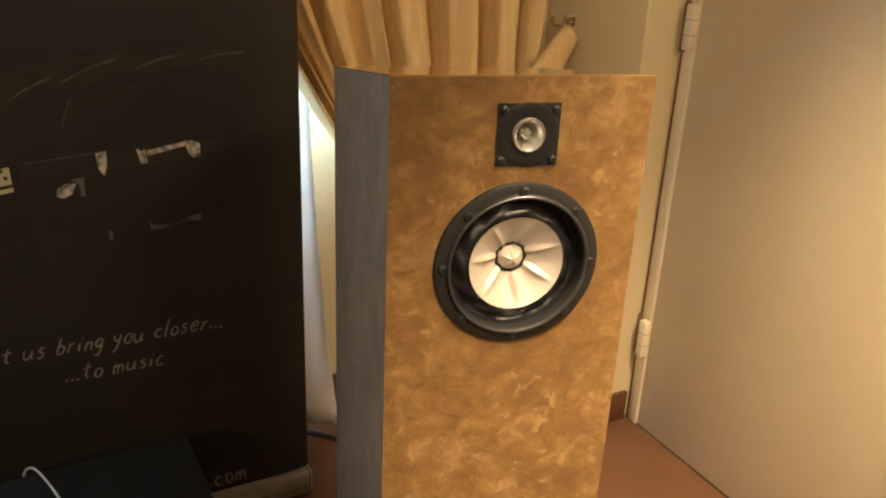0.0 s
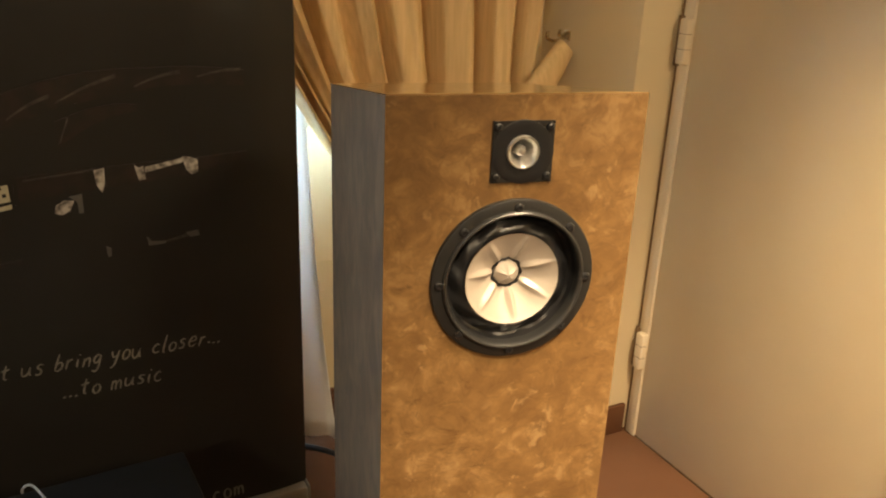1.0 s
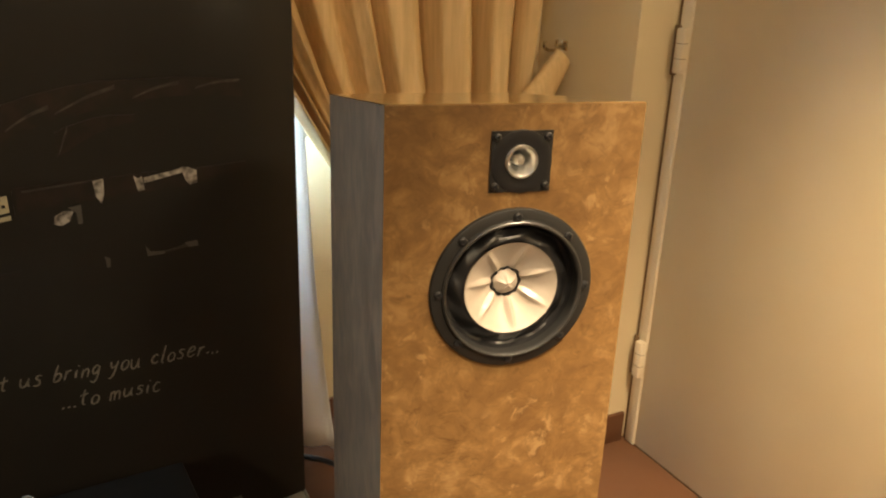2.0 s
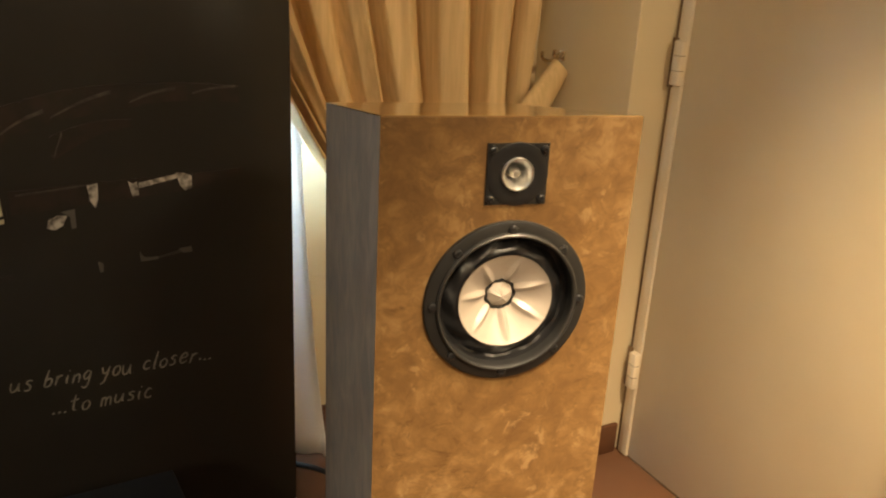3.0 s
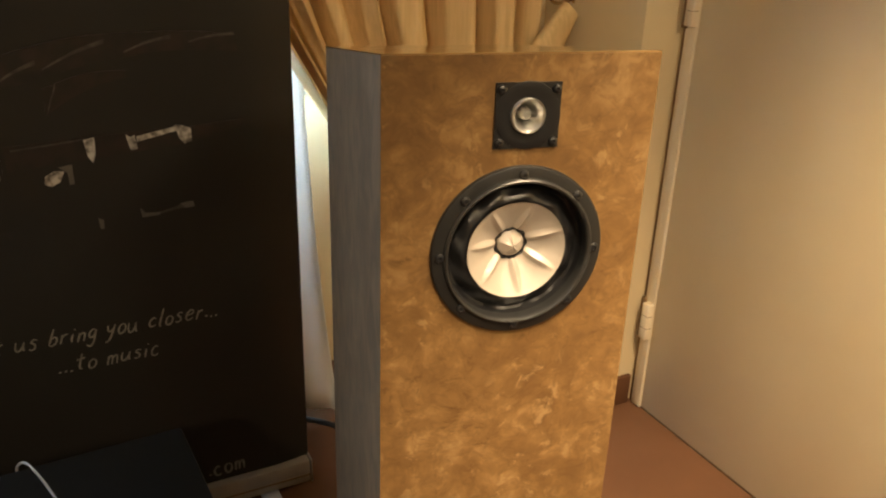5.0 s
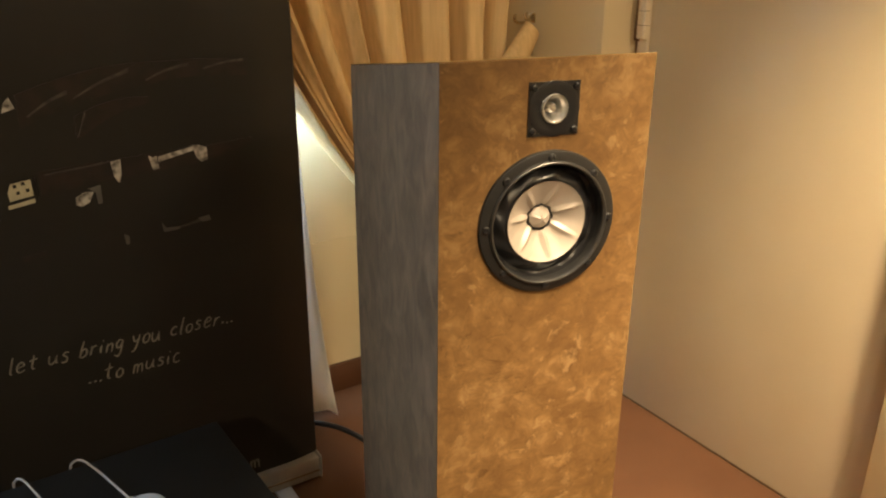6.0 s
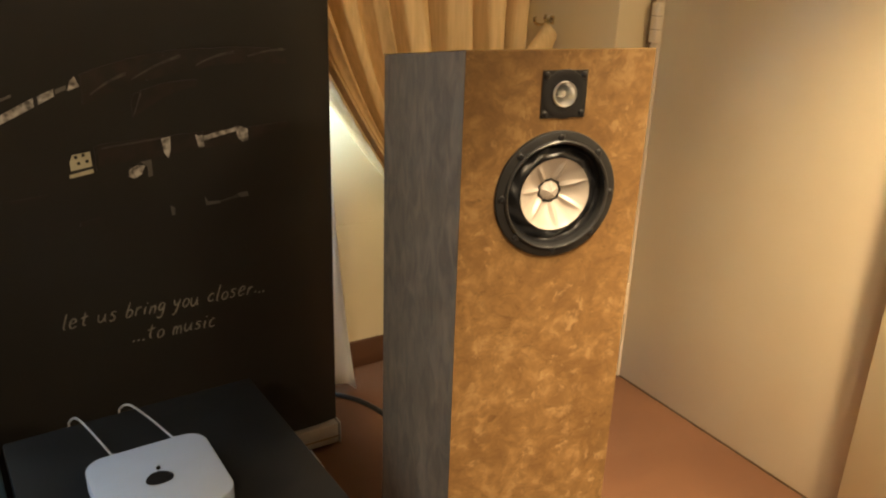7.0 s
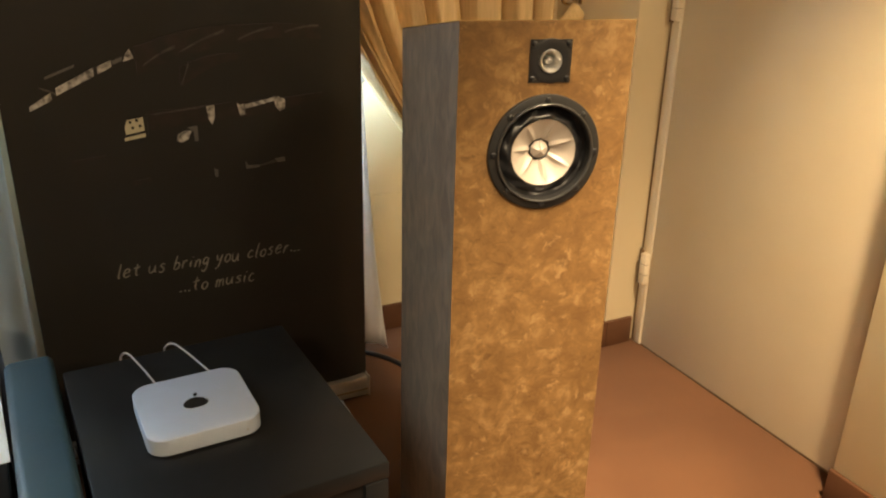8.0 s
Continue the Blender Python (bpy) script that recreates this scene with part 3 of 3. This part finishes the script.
handwriting(".com", 0.470, 0.092, 0.086, 0.0230, 0.0046, banner, slant=0.0, seed=8)

# ---- floorstanding loudspeaker ----
W, D, HF, HB = 0.1363, 0.418, 1.1540, 1.0910
WZ, TZ = 0.9576, 1.0968
WX, TX = 0.0030, 0.0036  # the drivers sit a hair off the middle
speaker = thing("floorstanding_loudspeaker", "tall floorstanding loudspeaker with burl veneer front and grey sides", "loudspeaker", pose(0.6515, 0.8405, 0, 0, 0, -12.8))


def side_mesh(x0, x1):
    bm = bmesh.new()
    loop = [(0.0015, 0.0), (D, 0.0), (D, HB), (0.0015, HF - 0.0002)]
    a = [bm.verts.new((x0, y, z)) for y, z in loop]
    b = [bm.verts.new((x1, y, z)) for y, z in loop]
    bm.faces.new(a)
    bm.faces.new(b[::-1])
    for i in range(4):
        j = (i + 1) % 4
        bm.faces.new((a[j], a[i], b[i], b[j]))
    bmesh.ops.recalc_face_normals(bm, faces=bm.faces)
    bmesh.ops.bevel(bm, geom=[e for e in bm.edges if min(v.co.y for v in e.verts) > D - 0.01], offset=0.006, segments=3, affect="EDGES")
    return bm


part("side_panel", side_mesh(-W, -W + 0.018), M_GREY, speaker, "grey stained wood veneer side")
part("side_panel", side_mesh(W - 0.018, W), M_GREY, speaker, "grey stained wood veneer side")
part("back_panel", boxed(-W + 0.0185, W - 0.0185, D - 0.02, D - 0.002, 0, HB - 0.006), M_GREY, speaker)
bm = boxed(-W + 0.0185, W - 0.0185, 0.0185, D - 0.003, 0, 0.014)
for v in bm.verts:
    v.co.z += HF - 0.0145 + (HB - HF) * v.co.y / D
part("top_core", bm, M_GREY, speaker)
bm = boxed(-W + 0.0004, W - 0.0004, 0.0004, D - 0.0015, 0, 0.0012)
for v in bm.verts:
    v.co.z += HF + 0.0002 + (HB - HF) * v.co.y / D
part("top_panel", bm, M_TOP, speaker, "polished veneer top that slopes back", smooth=0)


def baffle_mesh():
    """The front plate, with a round hole for each driver."""
    bm = bmesh.new()
    n = 96

    def plate(z0, z1, cx, cz, r):
        inner, outer, deep = [], [], []
        angles = [2 * math.pi * i / n for i in range(n)]
        for x, z in ((W, z1), (-W, z1), (-W, z0), (W, z0)):
            angles.append(math.atan2(z - cz, x - cx) % (2 * math.pi))
        angles.sort()
        for a in angles:
            c, s = math.cos(a), math.sin(a)
            k = (W - cx) / c if c > 1e-9 else (-W - cx) / c if c < -1e-9 else 9
            k2 = ((z1 - cz) / s if s > 1e-9 else (z0 - cz) / s if s < -1e-9 else 9)
            k = min(k, k2)
            inner.append(bm.verts.new((cx + r * c, 0, cz + r * s)))
            deep.append(bm.verts.new((cx + r * c, 0.018, cz + r * s)))
            outer.append(bm.verts.new((cx + k * c, 0, cz + k * s)))
        for i in range(len(angles)):
            j = (i + 1) % len(angles)
            bm.faces.new((inner[i], inner[j], outer[j], outer[i]))
            bm.faces.new((deep[i], deep[j], inner[j], inner[i]))

    split = 1.0578
    plate(0.0, split, WX, WZ, 0.0745)
    plate(split, HF, TX, TZ, 0.0262)
    # the thin veneered edges
    for x in (-W, W):
        bm.faces.new([bm.verts.new(p) for p in ((x, 0, 0), (x, 0, HF), (x, 0.0014, HF), (x, 0.0014, 0))])
    bm.faces.new([bm.verts.new(p) for p in ((-W, 0, HF), (W, 0, HF), (W, 0.018, HF - 0.002), (-W, 0.018, HF - 0.002))])
    bmesh.ops.recalc_face_normals(bm, faces=bm.faces)
    return bm


part("front_baffle", baffle_mesh(), M_BURL, speaker, "golden brown burl veneer front panel", smooth=20)

woofer = part("woofer", lathe([(0.0903, 0.0005), (0.0905, -0.0030), (0.0894, -0.0046), (0.0877, -0.0052), (0.0790, -0.0060), (0.0780, -0.0075), (0.0772, -0.0075)], WX, WZ, 96), M_BLACK, speaker, "round woofer with black frame")
part("trim_ring", lathe([(0.0778, -0.0065), (0.0776, -0.0092), (0.0764, -0.0104), (0.0750, -0.0100), (0.0738, -0.0080), (0.0732, -0.0040), (0.0730, 0.0140)], WX, WZ, 96), M_TRIM, woofer, "dark polished inner ring")


def twist(r, a):
    t = (r - 0.052) / 0.021
    return 0.0022 * math.sin(math.pi * min(1, max(0, t))) * math.sin(11 * a + 4.2 * t)


part("surround", lathe([(0.0732, 0.004), (0.0715, 0.0105), (0.0690, 0.0125), (0.0660, 0.0110), (0.0630, 0.0080), (0.0600, 0.0050), (0.0570, 0.0030), (0.0545, 0.0022), (0.0520, 0.0025), (0.0510, 0.0060)], WX, WZ, 176, twist), M_RUBBER, woofer, "black twisted rubber surround")


def pleat(r, a):
    """Seven sharp radial ridges, wide at the hub, running out to a point."""
    t = min(1.0, max(0.0, (r - 0.0155) / 0.0365))
    u = ((a + radians(82)) * 7 / (2 * math.pi) + 0.5) % 1.0 - 0.5
    half = 0.26 * (1 - t) ** 0.8 + 0.03
    fold = max(0.0, 1 - abs(u) / half) if t < 0.92 else 0.0
    soft = math.cos(2 * math.pi * u)
    return -0.0044 * fold * min(1.0, (1 - t) * 1.8) * min(1.0, t * 6 + 0.2) - 0.0009 * soft * math.sin(math.pi * t)


cone = [(0.0520, -0.0010)] + [(0.052 - 0.0365 * k / 12, -0.0010 + 0.0215 * (k / 12) ** 0.9) for k in range(1, 13)]
part("cone", lathe(cone, WX, WZ, 168, pleat), M_CONE, woofer, "cream folded petal cone", smooth=18)


def cap_pleat(r, a):
    u = (a * 5 / (2 * math.pi) + 0.2) % 1.0
    return -0.0016 * max(0.0, 1 - abs(u - 0.5) / 0.3) * math.sin(math.pi * min(1, r / 0.0145))


part("dust_cap", lathe([(0.0146, 0.0210), (0.0138, 0.0188), (0.0115, 0.0172), (0.0085, 0.0152), (0.0055, 0.0130), (0.0025, 0.0112), (0, 0.0106)], WX, WZ, 120, cap_pleat), M_CONE, woofer, "cream pointed dust cap", smooth=18)
bm = lathe([(0.0176, 0.0222), (0.0175, 0.0188), (0.0168, 0.0180), (0.0155, 0.0181), (0.0147, 0.0192), (0.0145, 0.0222)], WX, WZ, 108)
for v in bm.verts:
    a = math.atan2(v.co.z - WZ, v.co.x - WX)
    grow = 1 + 0.05 * math.cos(9 * a)
    v.co.x, v.co.z = WX + (v.co.x - WX) * grow, WZ + (v.co.z - WZ) * grow
part("hub_ring", bm, M_RUBBER, woofer, "black scalloped ring")
SCREW = mesh_of("screw", lathe([(0.0056, 0.0), (0.0056, -0.0016), (0.0050, -0.0032), (0.0036, -0.0042), (0.0022, -0.0044), (0.0021, -0.0030), (0, -0.0029)], 0, 0, 18), M_SCREW)
for k in range(8):
    a = math.pi * k / 4
    s = new("screw", SCREW)
    s.parent, s.location, s.scale = woofer, (WX + 0.0816 * math.cos(a), -0.0052, WZ + 0.0816 * math.sin(a)), (0.92, 0.7, 0.92)

def holed_plate(half_x, half_z, cx, cz, r, y0, y1, n=64):
    """A flat plate from depth y0 to y1 with a round hole."""
    bm = bmesh.new()
    corner = math.atan2(half_z, half_x)
    angles = sorted([2 * math.pi * i / n for i in range(n)] + [corner, math.pi - corner, math.pi + corner, 2 * math.pi - corner])
    rings = []
    for y, edge in ((y1, False), (y0, False), (y0, True), (y1, True)):
        ring = []
        for a in angles:
            c, d = math.cos(a), math.sin(a)
            k = r if not edge else min(half_x / max(abs(c), 1e-9), half_z / max(abs(d), 1e-9))
            ring.append(bm.verts.new((cx + k * c, y, cz + k * d)))
        rings.append(ring)
    for p, q in zip(rings, rings[1:]):
        for i in range(len(angles)):
            j = (i + 1) % len(angles)
            bm.faces.new((p[i], p[j], q[j], q[i]))
    bmesh.ops.recalc_face_normals(bm, faces=bm.faces)
    return bm


tweeter = part("tweeter", holed_plate(0.0324, 0.0315, TX, TZ, 0.0178, -0.0022, 0.0004), M_BLACK, speaker, "square tweeter with black plate")
part("waveguide", lathe([(0.0328, -0.0020), (0.0326, -0.0028), (0.0318, -0.0031), (0.0250, -0.0027), (0.0172, -0.0024)], TX, TZ, 72), M_RUBBER, tweeter, "round matt black waveguide")
part("horn_ring", lathe([(0.0174, -0.0024), (0.0173, -0.0044), (0.0165, -0.0054), (0.0152, -0.0052), (0.0136, -0.0034), (0.0120, -0.0004), (0.0112, 0.0016)], TX, TZ, 72), M_STEEL, tweeter, "bright turned metal horn ring")
part("throat", lathe([(0.0113, 0.0014), (0.0098, 0.0062), (0.0086, 0.0110), (0.0070, 0.0150), (0, 0.0160)], TX, TZ, 48), M_STEEL, tweeter, "dark metal horn throat")
part("phase_plug", lathe([(0.0066, 0.0150), (0.0062, 0.0060), (0.0054, 0.0030), (0.0034, 0.0008), (0, -0.0002)], TX, TZ, 32), M_STEEL, tweeter, "bright metal phase plug")
for x in (-0.0270, 0.0270):
    for z in (-0.0253, 0.0253):
        s = new("screw", SCREW)
        s.parent, s.location, s.scale = tweeter, (TX + x, -0.0022, TZ + z), (0.78, 0.78, 0.78)

# ---- black side table ----
table = thing("side_table", "low black lacquered wooden side table", "table", pose(0.175, 1.153, 0, 0, 0, 2.7))
TT = 0.428
part("tabletop", boxed(-0.228, 0.228, -0.280, 0.280, TT - 0.035, TT, bevel=0.004), M_TABLE, table)
part("apron", boxed(-0.214, 0.214, -0.270, -0.252, 0.30, TT - 0.0355), M_TABLE, table)
part("apron", boxed(-0.214, 0.214, 0.252, 0.270, 0.30, TT - 0.0355), M_TABLE, table)
part("shelf", boxed(-0.214, 0.214, -0.268, 0.268, 0.12, 0.14, bevel=0.002), M_TABLE, table)
for x in (-0.204, 0.204):
    for y in (-0.259, 0.259):
        part("leg", boxed(x - 0.022, x + 0.022, y - 0.022, y + 0.022, 0.0, TT - 0.036, bevel=0.003), M_TABLE, table)


def rounded_slab(half, corner, z0, z1, edge, n=10):
    """A square slab with round corners and slightly eased top edge."""
    bm = bmesh.new()
    outline = []
    for k, (sx, sy) in enumerate(((1, 1), (-1, 1), (-1, -1), (1, -1))):
        for i in range(n + 1):
            a = math.pi / 2 * (k + i / n)
            outline.append((sx * (half - corner) + corner * math.cos(a), sy * (half - corner) + corner * math.sin(a)))
    rings = []
    for k, z in ((1 - edge / half * 1.6, z0), (1.0, z0 + edge), (1.0, z1 - edge), (1 - edge * 0.4 / half, z1 - edge * 0.3), (1 - edge / half, z1)):
        rings.append([bm.verts.new((x * k, y * k, z)) for x, y in outline])
    for p, q in zip(rings, rings[1:]):
        for i in range(len(outline)):
            j = (i + 1) % len(outline)
            bm.faces.new((p[i], p[j], q[j], q[i]))
    bm.faces.new(rings[0][::-1])
    bm.faces.new(rings[-1])
    bmesh.ops.recalc_face_normals(bm, faces=bm.faces)
    return bm


mini = thing("mini_computer", "small square aluminium desktop computer on the black table", "computer", pose(0.145, 1.149, TT, 0, 0, 2.0))
part("foot", rounded_slab(0.084, 0.050, 0.0, 0.004, 0.001), M_BLACK, mini, "round black rubber base")
part("body", rounded_slab(0.0985, 0.034, 0.003, 0.036, 0.0018), M_ALU, mini, "brushed aluminium body with rounded corners")
bm = bmesh.new()
pts = []
for i in range(40):
    a = 2 * math.pi * i / 40
    r = 0.0205 * (1 + 0.06 * math.cos(2 * a) - 0.05 * math.sin(3 * a))
    pts.append(bm.verts.new((r * math.cos(a), -0.004 + r * 0.92 * math.sin(a), 0.0364)))
bm.faces.new(pts)
part("emblem", bm, M_LOGO, mini, "plain dark round emblem", smooth=0)
leaf = bmesh.new()
leaf.faces.new([leaf.verts.new((0.003 + 0.0085 * math.cos(radians(62)) * t + w * 0.9, 0.0165 + 0.0130 * t - w * 0.5, 0.0364)) for t, w in ((0, 0), (0.35, 0.0040), (0.75, 0.0034), (1.0, 0), (0.65, -0.0038), (0.25, -0.0034))])
part("emblem", leaf, M_LOGO, mini, "small dark oval above the emblem", smooth=0)
part("status_light", boxed(0.066, 0.069, -0.0992, -0.0984, 0.015, 0.018), M_WHITE_CABLE, mini)
for x, k in ((-0.047, 0.032), (0.056, 0.043)):
    plug = part("plug", boxed(x - 0.0065, x + 0.0065, 0.0985, 0.122, 0.012, 0.023, bevel=0.004), M_WHITE_CABLE, mini, "white cable plug")
    part("cable", tube([(x, 0.120, 0.0175), (x - 0.25 * k, 0.165, 0.018), (x - 0.55 * k, 0.215, 0.019), (x - 0.85 * k, 0.255, 0.020), (x - 1.05 * k, 0.274, 0.017), (x - 1.25 * k, 0.286, 0.007), (x - 1.35 * k, 0.292, -0.012), (x - 1.38 * k, 0.296, -0.10), (x - 1.40 * k, 0.300, -0.415)], 0.0021), M_WHITE_CABLE, plug, "thin white cable")

# ---- things beside the table ----
case = thing("padded_case", "slim slate blue padded case standing beside the black table", "case", pose(-0.108, 1.10, 0, 0, 0, 2.6))
part("shell", boxed(-0.046, 0.046, -0.46, 0.41, 0.012, 0.432, bevel=0.016, segments=5), M_BENCH, case, "slate blue leatherette shell")
part("seam", boxed(-0.047, 0.047, -0.461, 0.411, 0.395, 0.3975), M_TABLE, case, "thin dark seam round the lid")
for y in (-0.36, 0.31):
    part("foot", boxed(-0.035, 0.035, y - 0.02, y + 0.02, 0.0, 0.0125), M_TABLE, case)
stool = thing("low_stool", "low black wooden stool with a white leaflet on it", "stool", pose(-0.41, 1.30, 0, 0, 0, 2.6))
part("seat", boxed(-0.235, 0.235, -0.25, 0.25, 0.372, 0.398, bevel=0.004), M_TABLE, stool)
for x in (-0.205, 0.205):
    for y in (-0.22, 0.22):
        part("leg", boxed(x - 0.02, x + 0.02, y - 0.02, y + 0.02, 0, 0.3715, bevel=0.003), M_TABLE, stool)
leaflet = thing("leaflet", "white paper leaflet lying on the black stool", "paper", pose(-0.280, 1.335, 0.3984, 0, 0, 4))
part("sheet", boxed(-0.105, 0.105, -0.148, 0.148, 0, 0.0012), M_PAPER, leaflet)

bag = thing("soft_bag", "black soft fabric bag standing behind the stool", "bag", pose(-0.345, 1.72, 0, 0, 0, 3))
bm = boxed(-0.165, 0.165, -0.07, 0.07, 0.0, 0.42, bevel=0.06, segments=6)
for v in bm.verts:
    k = v.co.z / 0.42
    v.co.x *= 1.0 - 0.10 * k + 0.03 * math.sin(9 * k)
    v.co.y *= 1.0 - 0.25 * k
part("pouch", bm, M_BAG, bag, smooth=60)
part("strap", tube([(-0.06, 0, 0.41), (-0.05, -0.01, 0.455), (0, -0.012, 0.470), (0.05, -0.01, 0.455), (0.06, 0, 0.41)], 0.007), M_BAG, bag, "black carrying strap")

cable = thing("floor_cable", "black mains cable lying on the carpet", "cable")
part("cord", tube([(0.45, 2.02, 0.007), (0.66, 2.0, 0.007), (0.785, 1.935, 0.007), (0.850, 1.84, 0.007), (0.875, 1.70, 0.007), (0.86, 1.50, 0.007), (0.80, 1.32, 0.010), (0.775, 1.225, 0.06)], 0.007), M_BLACK_CABLE, cable)
